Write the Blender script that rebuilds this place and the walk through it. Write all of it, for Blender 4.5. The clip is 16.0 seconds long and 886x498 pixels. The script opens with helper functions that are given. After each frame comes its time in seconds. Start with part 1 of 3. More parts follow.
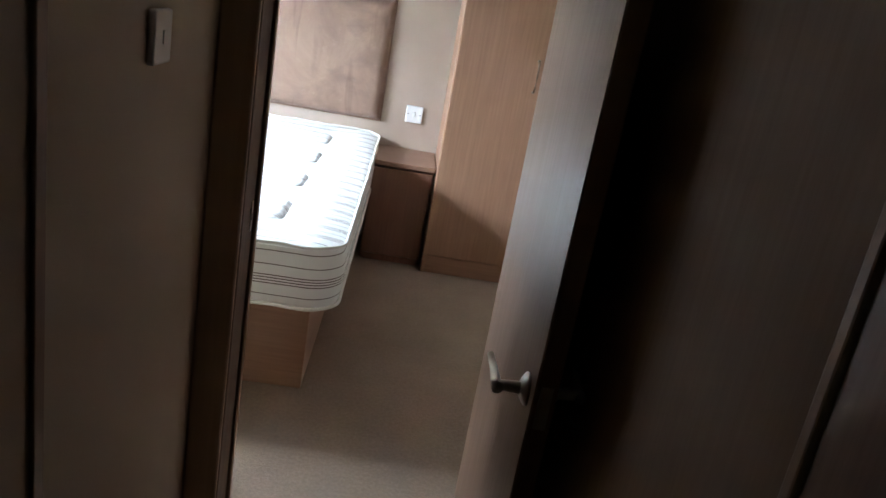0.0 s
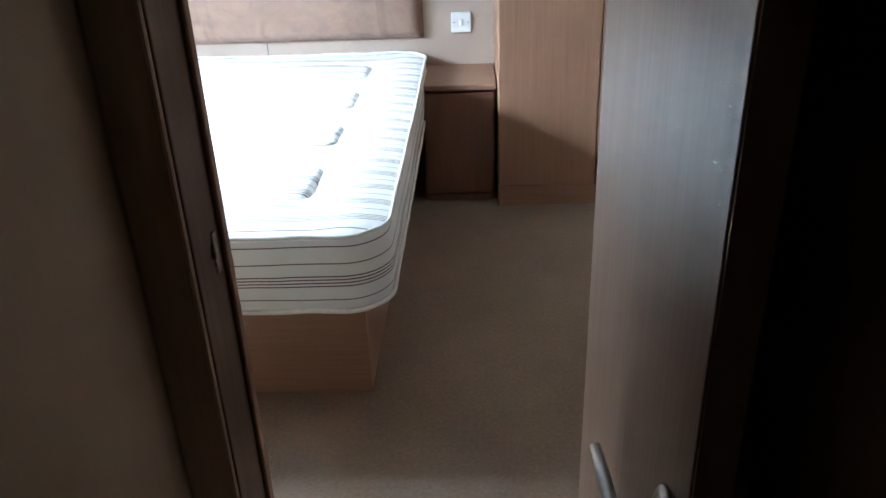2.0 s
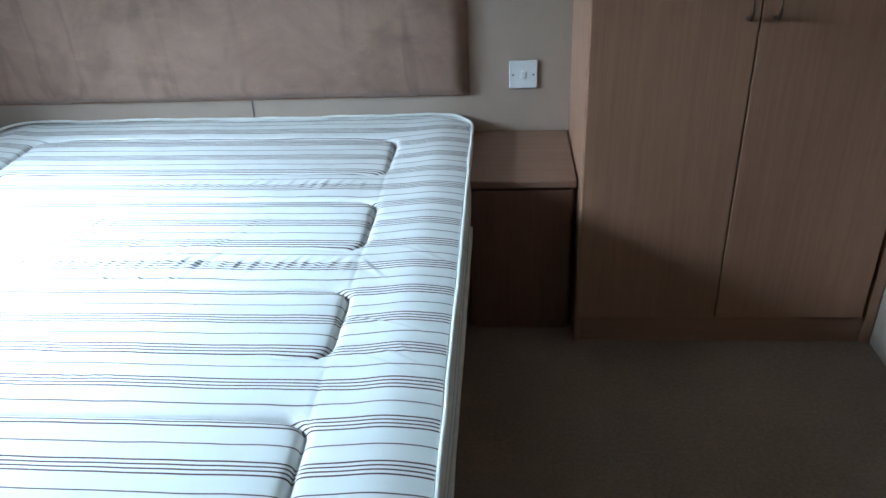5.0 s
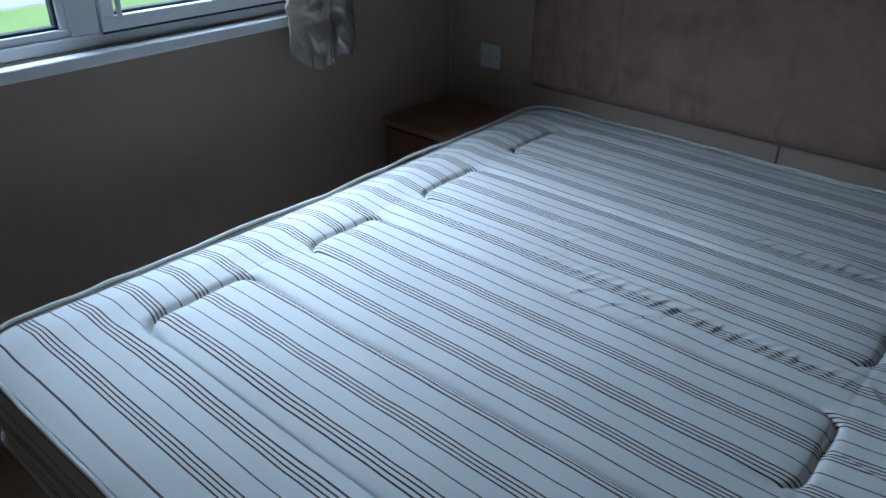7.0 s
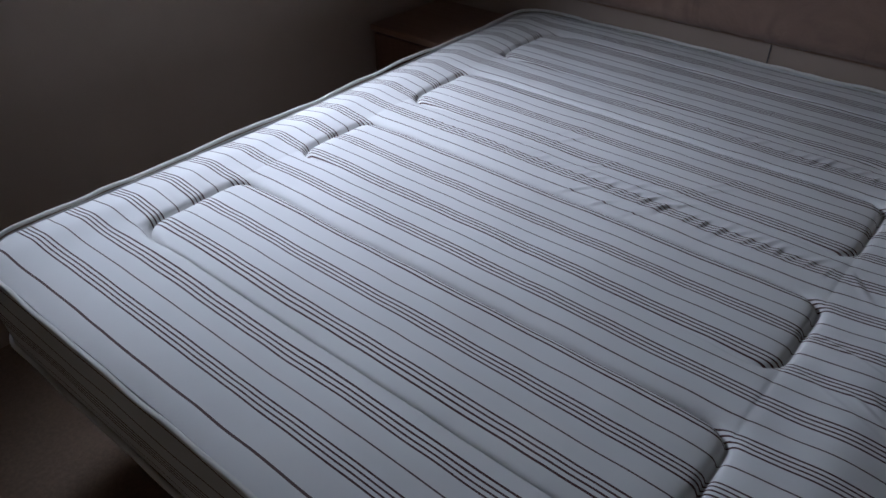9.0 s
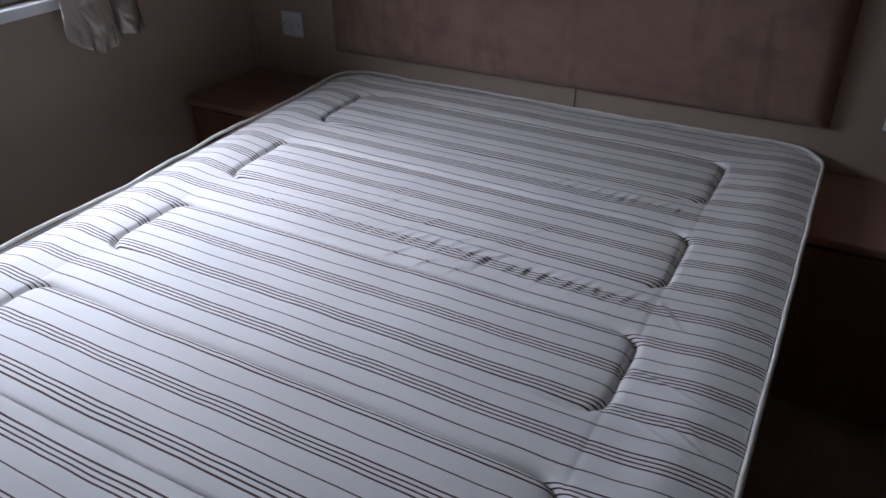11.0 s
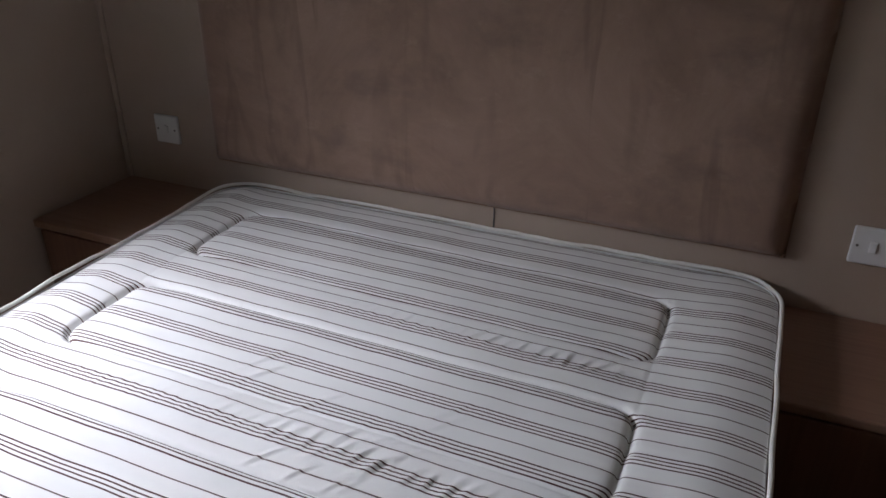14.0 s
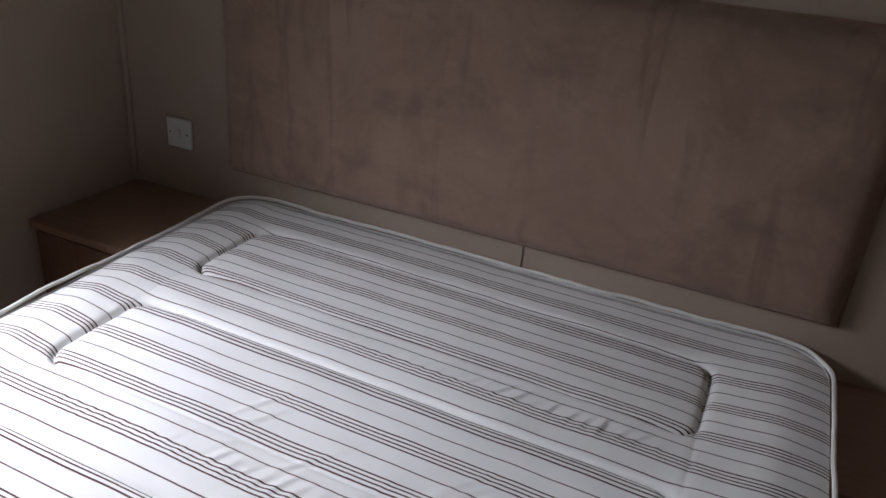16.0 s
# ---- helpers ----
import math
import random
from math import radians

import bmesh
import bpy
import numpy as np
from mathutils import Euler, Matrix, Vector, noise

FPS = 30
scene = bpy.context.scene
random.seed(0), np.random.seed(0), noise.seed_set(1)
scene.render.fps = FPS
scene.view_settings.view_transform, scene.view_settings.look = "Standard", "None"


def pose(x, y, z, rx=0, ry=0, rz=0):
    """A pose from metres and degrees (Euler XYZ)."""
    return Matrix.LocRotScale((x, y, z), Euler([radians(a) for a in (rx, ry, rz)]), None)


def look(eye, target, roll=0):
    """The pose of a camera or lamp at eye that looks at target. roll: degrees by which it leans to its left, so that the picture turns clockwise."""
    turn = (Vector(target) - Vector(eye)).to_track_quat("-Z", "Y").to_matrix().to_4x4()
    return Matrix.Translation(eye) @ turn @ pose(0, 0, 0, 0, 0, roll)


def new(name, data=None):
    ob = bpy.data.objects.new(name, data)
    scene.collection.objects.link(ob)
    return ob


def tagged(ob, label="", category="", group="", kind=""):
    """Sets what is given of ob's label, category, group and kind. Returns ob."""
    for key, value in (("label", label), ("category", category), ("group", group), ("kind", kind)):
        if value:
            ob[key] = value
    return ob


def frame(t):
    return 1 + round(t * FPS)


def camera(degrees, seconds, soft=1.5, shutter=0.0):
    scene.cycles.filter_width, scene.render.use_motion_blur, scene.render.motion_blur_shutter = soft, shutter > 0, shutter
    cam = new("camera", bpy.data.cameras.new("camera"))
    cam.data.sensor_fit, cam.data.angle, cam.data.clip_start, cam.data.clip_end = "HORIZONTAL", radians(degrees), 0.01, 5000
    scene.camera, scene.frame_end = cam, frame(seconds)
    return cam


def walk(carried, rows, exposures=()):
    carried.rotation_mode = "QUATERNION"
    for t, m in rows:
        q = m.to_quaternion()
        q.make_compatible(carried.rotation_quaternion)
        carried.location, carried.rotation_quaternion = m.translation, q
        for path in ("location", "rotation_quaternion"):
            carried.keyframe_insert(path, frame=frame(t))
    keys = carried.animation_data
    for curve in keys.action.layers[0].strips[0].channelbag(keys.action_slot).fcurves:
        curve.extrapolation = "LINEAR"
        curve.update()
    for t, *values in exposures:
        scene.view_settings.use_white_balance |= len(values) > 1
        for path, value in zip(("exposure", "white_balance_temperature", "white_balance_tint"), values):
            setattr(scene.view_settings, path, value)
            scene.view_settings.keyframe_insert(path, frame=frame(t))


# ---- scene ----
cam = camera(60.3, 16.0)

PATH = [
    (0, (0.877, -3.847, 1.238), (1.028, -1.951, 0.622), 10.3),
    (0.5, (0.936, -3.826, 1.254), (1.065, -1.933, 0.62), 7.3),
    (1, (0.909, -3.716, 1.243), (0.953, -1.857, 0.508), 4.3),
    (1.5, (0.916, -3.583, 1.248), (1.057, -1.746, 0.469), 1.9),
    (2, (0.957, -3.328, 1.22), (0.875, -1.531, 0.344), -2.2),
    (2.5, (0.969, -3.15, 1.212), (0.661, -1.425, 0.247), -6.5),
    (3, (0.927, -2.931, 1.242), (0.879, -1.217, 0.212), -1.5),
    (3.2, (0.904, -2.871, 1.252), (0.938, -1.169, 0.202), -0.0),
    (5.3, (0.863, -2.134, 1.366), (0.584, -0.408, 0.396), -4.7),
    (5.5, (0.868, -2.082, 1.38), (0.375, -0.398, 0.42), -6.1),
    (6, (0.793, -2.071, 1.406), (-0.086, -0.529, 0.484), -7.1),
    (6.2, (0.766, -2.083, 1.394), (-0.181, -0.574, 0.486), -5.1),
    (6.5, (0.742, -2.107, 1.412), (-0.271, -0.642, 0.503), -2.4),
    (7, (0.684, -2.134, 1.364), (-0.462, -0.806, 0.403), 0.6),
    (7.5, (0.677, -2.132, 1.351), (-0.454, -0.878, 0.281), -0.3),
    (8, (0.696, -2.155, 1.329), (-0.411, -0.919, 0.213), -1.0),
    (8.5, (0.708, -2.158, 1.327), (-0.361, -0.933, 0.163), -0.7),
    (9, (0.702, -2.168, 1.343), (-0.351, -0.907, 0.202), 0.1),
    (9.5, (0.733, -2.155, 1.332), (-0.295, -0.872, 0.192), 0.4),
    (10, (0.766, -2.124, 1.353), (-0.125, -0.723, 0.239), -0.1),
    (12.5, (0.735, -1.907, 1.366), (-0.061, -0.358, 0.382), -0.4),
    (13, (0.749, -1.791, 1.374), (-0.192, -0.31, 0.414), -1.0),
    (13.5, (0.759, -1.716, 1.381), (-0.193, -0.219, 0.458), -0.3),
    (14, (0.649, -1.675, 1.375), (-0.048, -0.031, 0.474), 0.5),
    (14.5, (0.516, -1.645, 1.341), (-0.056, 0.05, 0.446), 4.2),
    (15, (0.505, -1.578, 1.234), (-0.095, 0.119, 0.362), 6.3),
    (15.5, (0.522, -1.57, 1.238), (-0.109, 0.119, 0.373), 6.5),
    (16, (0.536, -1.569, 1.36), (-0.164, 0.092, 0.491), 5.0),
]
EXPOSURES = [
    (0, 4.98, 5550, 6), (1, 5.0, 5330, 5), (2, 4.88, 5230, 4), (3.2, 4.05, 5080, 0), (5.5, 3.1, 4900, -2), (6, 2.06, 4820, -3), (6.5, 1.70, 4830, 0), (7, 1.35, 4900, 4),
    (9, 1.07, 5600, 17), (10, 1.25, 5650, 19), (12.5, 1.70, 6150, 21), (13.5, 1.76, 6200, 20), (14.5, 2.02, 6250, 19), (16, 1.97, 6250, 19)]
walk(cam, [(t, look(eye, target, roll)) for t, eye, target, roll in PATH], EXPOSURES)

# ---------------------------------------------------------------- light
world = bpy.data.worlds.new("sky")
scene.world = world
world.use_nodes = True
wn = world.node_tree
sky = wn.nodes.new("ShaderNodeTexSky")
sky.sky_type = "NISHITA"
sky.sun_disc = False
sky.sun_elevation = radians(40)
sky.sun_rotation = radians(150)
wn.links.new(sky.outputs[0], wn.nodes["Background"].inputs[0])
wn.nodes["Background"].inputs[1].default_value = 0.15

sun_data = bpy.data.lights.new("sun", "SUN")
sun_data.energy, sun_data.angle, sun_data.color = 5.0, radians(0.6), (1.0, 0.96, 0.9)
sun = new("sun", sun_data)
sun.matrix_world = look((5, -9, 9), (0, 0, 0))

day_data = bpy.data.lights.new("window_daylight", "AREA")
day_data.shape, day_data.size, day_data.size_y = "RECTANGLE", 0.9, 0.40
day_data.energy, day_data.color = 2.7, (0.93, 0.97, 1.0)
day_data.spread = radians(93)
day = new("window_daylight", day_data)
day.matrix_world = look((-1.29, -1.20, 1.39), (-0.46, -1.04, 0.53))

# ---------------------------------------------------------------- materials


def material(name, rough=0.6, metal=0.0):
    m = bpy.data.materials.new(name)
    m.use_nodes = True
    b = m.node_tree.nodes["Principled BSDF"]
    b.inputs["Roughness"].default_value = rough
    b.inputs["Metallic"].default_value = metal
    return m, m.node_tree, b


def node(tree, kind, **values):
    n = tree.nodes.new(kind)
    for key, value in values.items():
        if key in n.inputs:
            n.inputs[key].default_value = value
    return n


def ramp(tree, source, stops):
    r = tree.nodes.new("ShaderNodeValToRGB")
    while len(r.color_ramp.elements) < len(stops):
        r.color_ramp.elements.new(0.5)
    for e, (p, c) in zip(r.color_ramp.elements, stops):
        e.position, e.color = p, (*c, 1) if len(c) == 3 else c
    tree.links.new(source, r.inputs[0])
    return r.outputs[0]


def coords(tree, scale=(1, 1, 1), kind="Object"):
    c = tree.nodes.new("ShaderNodeTexCoord")
    m = node(tree, "ShaderNodeMapping", Scale=scale)
    tree.links.new(c.outputs[kind], m.inputs[0])
    return m.outputs[0]


def noise_tex(tree, vec, scale, detail=4.0, rough=0.55):
    n = node(tree, "ShaderNodeTexNoise", Scale=scale, Detail=detail, Roughness=rough)
    tree.links.new(vec, n.inputs["Vector"])
    return n.outputs["Fac"]


def mix(tree, fac, a, b, blend="MIX"):
    n = tree.nodes.new("ShaderNodeMix")
    n.data_type, n.blend_type = "RGBA", blend
    for sock, v in ((n.inputs[0], fac), (n.inputs[6], a), (n.inputs[7], b)):
        if isinstance(v, (int, float)):
            sock.default_value = v
        elif isinstance(v, tuple):
            sock.default_value = (*v, 1)
        else:
            tree.links.new(v, sock)
    return n.outputs[2]


def math_node(tree, op, a, b=None, c=None):
    n = tree.nodes.new("ShaderNodeMath")
    n.operation = op
    for i, v in enumerate((a, b, c)):
        if v is None:
            continue
        if isinstance(v, (int, float)):
            n.inputs[i].default_value = v
        else:
            tree.links.new(v, n.inputs[i])
    return n.outputs[0]


def bump(tree, bsdf, height, strength=0.3, distance=0.002):
    n = node(tree, "ShaderNodeBump", Strength=strength, Distance=distance)
    tree.links.new(height, n.inputs["Height"])
    tree.links.new(n.outputs[0], bsdf.inputs["Normal"])


def mottled(name, dark, light, scale, fine, rough=0.7, strength=0.3, distance=0.001, metal=0.0):
    """A plain surface with broad patches and fine relief."""
    m, t, b = material(name, rough, metal)
    v = coords(t)
    broad = ramp(t, noise_tex(t, v, scale), [(0.35, dark), (0.65, light)])
    grain = noise_tex(t, v, fine, 3.0)
    col = mix(t, 0.14, broad, ramp(t, grain, [(0.3, dark), (0.7, light)]))
    t.links.new(col, b.inputs["Base Color"])
    bump(t, b, grain, strength, distance)
    return m


def wood(name, dark, light, axis="z", rough=0.42, relief=0.12):
    """Printed timber foil with a fine straight grain along one axis."""
    m, t, b = material(name, rough)
    long = {"x": (1.2, 30, 30), "y": (30, 1.2, 30), "z": (30, 30, 1.2)}[axis]
    v = coords(t, long)
    broad = {"x": (0.5, 5, 5), "y": (5, 0.5, 5), "z": (5, 5, 0.5)}[axis]
    v2 = coords(t, broad)
    g = noise_tex(t, v, 3.0, 6.0, 0.65)
    w = noise_tex(t, v2, 1.6, 3.0)
    col = mix(t, 0.45, ramp(t, g, [(0.32, dark), (0.62, light)]), ramp(t, w, [(0.35, dark), (0.65, light)]))
    t.links.new(col, b.inputs["Base Color"])
    t.links.new(ramp(t, g, [(0.3, (rough + 0.04,) * 3), (0.7, (rough - 0.02,) * 3)]), b.inputs["Roughness"])
    bump(t, b, g, relief, 0.0006)
    return m


WALL = mottled("cream_wall_vinyl", (0.318, 0.244, 0.194), (0.370, 0.290, 0.233), 1.7, 160, 0.65, 0.25, 0.0008)
HALL = mottled("beige_hall_vinyl", (0.42, 0.315, 0.215), (0.49, 0.375, 0.262), 1.7, 160, 0.65, 0.25, 0.0008)
CEIL = mottled("white_ceiling_board", (0.58, 0.57, 0.54), (0.64, 0.63, 0.60), 1.2, 60, 0.8)
OAK = wood("light_oak_foil", (0.232, 0.122, 0.072), (0.322, 0.182, 0.110), "z")
OAK_X = wood("light_oak_foil_across", (0.232, 0.122, 0.072), (0.322, 0.182, 0.110), "x")
OAK_Y = wood("light_oak_foil_deep", (0.232, 0.122, 0.072), (0.322, 0.182, 0.110), "y")
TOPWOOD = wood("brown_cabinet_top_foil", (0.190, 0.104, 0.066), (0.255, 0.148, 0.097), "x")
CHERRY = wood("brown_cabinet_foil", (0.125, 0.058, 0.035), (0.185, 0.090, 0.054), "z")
DARKWOOD = wood("dark_door_frame_foil", (0.20, 0.116, 0.072), (0.30, 0.178, 0.112), "z")
DOORSKIN = wood("door_leaf_foil", (0.128, 0.066, 0.036), (0.158, 0.086, 0.048), "z", 0.38, 0.02)
PANEL = wood("brown_hall_panel_foil", (0.262, 0.166, 0.104), (0.320, 0.210, 0.138), "z", 0.8, 0.04)
# the lining's colour is darkened to hold the shade inside the doorway
LINING = wood("shaded_lining_foil", (0.105, 0.058, 0.034), (0.160, 0.092, 0.056), "z", 0.55)
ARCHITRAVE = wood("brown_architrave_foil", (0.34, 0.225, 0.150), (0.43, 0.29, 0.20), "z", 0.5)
UPVC = mottled("white_upvc", (0.82, 0.84, 0.86), (0.86, 0.88, 0.90), 2, 90, 0.3, 0.04)
GASKET = mottled("dark_glazing_gasket", (0.02, 0.02, 0.025), (0.03, 0.03, 0.035), 5, 90, 0.6)
PLASTIC = mottled("white_switch_plastic", (0.62, 0.62, 0.62), (0.68, 0.68, 0.68), 6, 120, 0.32, 0.03)
DARKSLOT = mottled("dark_plastic_recess", (0.10, 0.09, 0.09), (0.14, 0.13, 0.12), 8, 100, 0.5)
STEEL = mottled("brushed_nickel", (0.42, 0.40, 0.38), (0.50, 0.48, 0.45), 9, 240, 0.28, 0.05, 0.0003, 1.0)
BRONZE = mottled("bronze_knob", (0.16, 0.11, 0.08), (0.22, 0.16, 0.11), 9, 240, 0.35, 0.05, 0.0003, 1.0)
PIPING = mottled("cream_tape_edge", (0.70, 0.68, 0.63), (0.80, 0.79, 0.75), 6, 300, 0.85, 0.4)
CURTAIN = mottled("silver_beige_satin", (0.46, 0.41, 0.36), (0.58, 0.52, 0.47), 9, 190, 0.24, 0.10, 0.0004, 0.40)
GRASS = mottled("mown_grass", (0.15, 0.22, 0.05), (0.22, 0.30, 0.085), 0.7, 22, 0.95, 0.8, 0.03)
ROAD = mottled("pale_concrete_road", (0.19, 0.20, 0.21), (0.25, 0.26, 0.27), 0.5, 12, 0.9, 0.4, 0.01)
PATHWAY = mottled("pale_path_concrete", (0.30, 0.30, 0.29), (0.37, 0.37, 0.36), 0.6, 14, 0.9, 0.4, 0.008)


def glass_material():
    m, t, b = material("clear_glass", 0.0)
    b.inputs["Transmission Weight"].default_value = 1.0
    b.inputs["IOR"].default_value = 1.45
    return m


def carpet_material():
    """Cut pile: speckled tufts over broad worn patches."""
    m, t, b = material("beige_carpet", 0.98)
    v = coords(t)
    tread = ramp(t, noise_tex(t, v, 2.6, 5.0, 0.6), [(0.34, (0.185, 0.124, 0.082)), (0.66, (0.270, 0.188, 0.126))])
    tufts = noise_tex(t, v, 95, 3.0, 0.7)
    fine = noise_tex(t, v, 380, 2.0)
    speck = ramp(t, tufts, [(0.36, (0.120, 0.080, 0.054)), (0.52, (0.230, 0.160, 0.108)), (0.66, (0.345, 0.250, 0.174))])
    t.links.new(mix(t, 0.28, tread, speck), b.inputs["Base Color"])
    b.inputs["Sheen Weight"].default_value = 0.15
    bump(t, b, math_node(t, "ADD", tufts, fine), 0.5, 0.003)
    return m


def suede_material():
    """Brushed suede: rubbed nap, a few runs down from above and dark smudges low down."""
    m, t, b = material("brown_suede", 0.92)
    v = coords(t)
    nap = node(t, "ShaderNodeTexNoise", Scale=2.6, Detail=7.0, Roughness=0.68, Distortion=0.9)
    t.links.new(coords(t, (1.3, 1.0, 1.1)), nap.inputs["Vector"])
    col = ramp(t, nap.outputs["Fac"], [(0.30, (0.188, 0.116, 0.080)), (0.50, (0.242, 0.153, 0.110)), (0.70, (0.299, 0.197, 0.143))])
    runs = node(t, "ShaderNodeTexNoise", Scale=7.0, Detail=3.0, Roughness=0.5, Distortion=0.6)
    t.links.new(coords(t, (1.6, 1.0, 0.22)), runs.inputs["Vector"])
    col = mix(t, ramp(t, runs.outputs["Fac"], [(0.57, (0, 0, 0)), (0.64, (0.40,) * 3), (0.70, (0.10,) * 3)]), col, (0.125, 0.072, 0.048))
    smudge = noise_tex(t, coords(t, (1.0, 1.0, 2.0)), 4.2, 5.0, 0.62)
    col = mix(t, ramp(t, smudge, [(0.54, (0, 0, 0)), (0.74, (0.50,) * 3)]), col, (0.115, 0.073, 0.056))
    rub = noise_tex(t, coords(t, (2.0, 1.0, 3.2)), 6.0, 6.0, 0.7)
    col = mix(t, ramp(t, rub, [(0.60, (0, 0, 0)), (0.74, (0.42,) * 3)]), col, (0.33, 0.234, 0.173))
    t.links.new(col, b.inputs["Base Color"])
    b.inputs["Sheen Weight"].default_value = 0.2
    bump(t, b, noise_tex(t, v, 260, 2.0), 0.25, 0.001)
    return m


STRIPE_STEP = 0.0956
GROUP_AT = -0.209


def line_mask(t, coord, at, half):
    """1 within half of the line at the given coordinate."""
    d = math_node(t, "ABSOLUTE", math_node(t, "SUBTRACT", coord, at))
    return math_node(t, "LESS_THAN", d, half)


def ticking(name, lines, axis, step=None, cloth="Object"):
    """Off-white mattress ticking with woven brown lines across the given axis of the cloth."""
    m, t, b = material(name, 0.78)
    c = t.nodes.new("ShaderNodeTexCoord")
    sep = t.nodes.new("ShaderNodeSeparateXYZ")
    t.links.new(c.outputs[cloth], sep.inputs[0])
    u = sep.outputs[axis]
    wob = noise_tex(t, c.outputs["Object"], 4.5, 2.0)
    u = math_node(t, "MULTIPLY_ADD", math_node(t, "SUBTRACT", wob, 0.5), 0.008, u)
    if step:
        u = math_node(t, "PINGPONG", math_node(t, "SUBTRACT", u, GROUP_AT), step / 2)
    total = None
    for at, half, weight in lines:
        k = math_node(t, "MULTIPLY", line_mask(t, u, at, half), weight)
        total = k if total is None else math_node(t, "MAXIMUM", total, k)
    broad = ramp(t, noise_tex(t, c.outputs["Object"], 3.0), [(0.35, (0.70, 0.70, 0.68)), (0.65, (0.77, 0.77, 0.75))])
    col = mix(t, total, broad, (0.078, 0.033, 0.026))
    t.links.new(col, b.inputs["Base Color"])
    weave = noise_tex(t, c.outputs["Object"], 700, 2.0)
    puff = noise_tex(t, c.outputs["Object"], 38, 3.0)
    bump(t, b, math_node(t, "MULTIPLY_ADD", puff, 2.6, weave), 0.22, 0.0007)
    return m


TICK_TOP = ticking("striped_ticking_top", [(0.0042, 0.0015, 1.0), (0.0128, 0.0016, 1.0), (0.0478, 0.0013, 0.95)], 1, STRIPE_STEP, "UV")
TICK_SIDE = ticking("striped_ticking_side", [(0.508, 0.0013, 0.95), (0.469, 0.0013, 0.95), (0.438, 0.0014, 1.0), (0.430, 0.0014, 1.0),
                                             (0.422, 0.0014, 1.0), (0.414, 0.0014, 1.0), (0.379, 0.0013, 0.95)], 2)
CARPET = carpet_material()
SUEDE = suede_material()
GLASS = glass_material()

# ---------------------------------------------------------------- builders


def mesh_object(name, bm, mat, parent=None, label="", smooth=False):
    me = bpy.data.meshes.new(name)
    bm.normal_update()
    bm.to_mesh(me)
    bm.free()
    if smooth:
        for p in me.polygons:
            p.use_smooth = True
    me.materials.append(mat)
    ob = new(name, me)
    if parent is not None:
        ob.parent = parent
    return tagged(ob, label)


def part(name, bm, mat, parent, label="", smooth=False):
    return mesh_object(name, bm, mat, parent, label, smooth)


def thing(name, label, category, group="", kind=""):
    return tagged(new(name), label, category, group, kind)


def box(x0, x1, y0, y1, z0, z1, bevel=0.003, segments=2, bm=None):
    own = bmesh.new()
    bmesh.ops.create_cube(own, size=1.0)
    for v in own.verts:
        v.co = Vector(((x0 + x1) / 2 + v.co.x * (x1 - x0), (y0 + y1) / 2 + v.co.y * (y1 - y0), (z0 + z1) / 2 + v.co.z * (z1 - z0)))
    if bevel:
        bmesh.ops.bevel(own, geom=own.edges[:], offset=bevel, segments=segments, affect="EDGES", profile=0.5)
    if bm is None:
        return own
    me = bpy.data.meshes.new("joined")
    own.to_mesh(me)
    own.free()
    bm.from_mesh(me)
    bpy.data.meshes.remove(me)
    return bm


def rod(points, radius, sides=10, closed=False):
    """A tube swept along points."""
    bm = bmesh.new()
    pts = [Vector(p) for p in points]
    n = len(pts)
    rings = []
    for i, p in enumerate(pts):
        a = pts[(i - 1) % n] if closed or i else p
        b = pts[(i + 1) % n] if closed or i < n - 1 else p
        d = (b - a).normalized()
        side = d.cross(Vector((0, 0, 1)))
        side = side.normalized() if side.length > 1e-4 else Vector((1, 0, 0))
        up = side.cross(d)
        r = radius(i / max(1, n - 1)) if callable(radius) else radius
        rings.append([bm.verts.new(p + (side * math.cos(k) + up * math.sin(k)) * r) for k in [2 * math.pi * j / sides for j in range(sides)]])
    for i in range(n if closed else n - 1):
        q, w = rings[i], rings[(i + 1) % n]
        for j in range(sides):
            bm.faces.new((q[j], q[(j + 1) % sides], w[(j + 1) % sides], w[j]))
    if not closed:
        bm.faces.new(rings[0][::-1])
        bm.faces.new(rings[-1])
    bmesh.ops.recalc_face_normals(bm, faces=bm.faces[:])
    return bm


def lathe(profile, m, sides=20):
    """A turned piece: (radius, height) pairs about z, set at the pose m."""
    bm = bmesh.new()
    rings = [[bm.verts.new(m @ Vector((r * math.cos(2 * math.pi * j / sides), r * math.sin(2 * math.pi * j / sides), h))) for j in range(sides)]
             for r, h in profile]
    for q, w in zip(rings, rings[1:]):
        for j in range(sides):
            bm.faces.new((q[j], q[(j + 1) % sides], w[(j + 1) % sides], w[j]))
    bm.faces.new(rings[0][::-1])
    bm.faces.new(rings[-1])
    bmesh.ops.recalc_face_normals(bm, faces=bm.faces[:])
    return bm


def structure(name, bm, mat, label, category):
    return tagged(mesh_object(name, bm, mat), label, category, kind="structure")


# ---------------------------------------------------------------- structure
XL, XR, YD, H = -1.125, 1.885, -2.393, 1.98      # room: window wall, far side wall, door wall, ceiling
HL, HR, HB = 0.545, 1.225, -5.1                  # hall: side walls and end
DL, DR, DH = 0.615, 1.166, 1.90                  # doorway
YH = -2.50                                      # hall face of the door wall

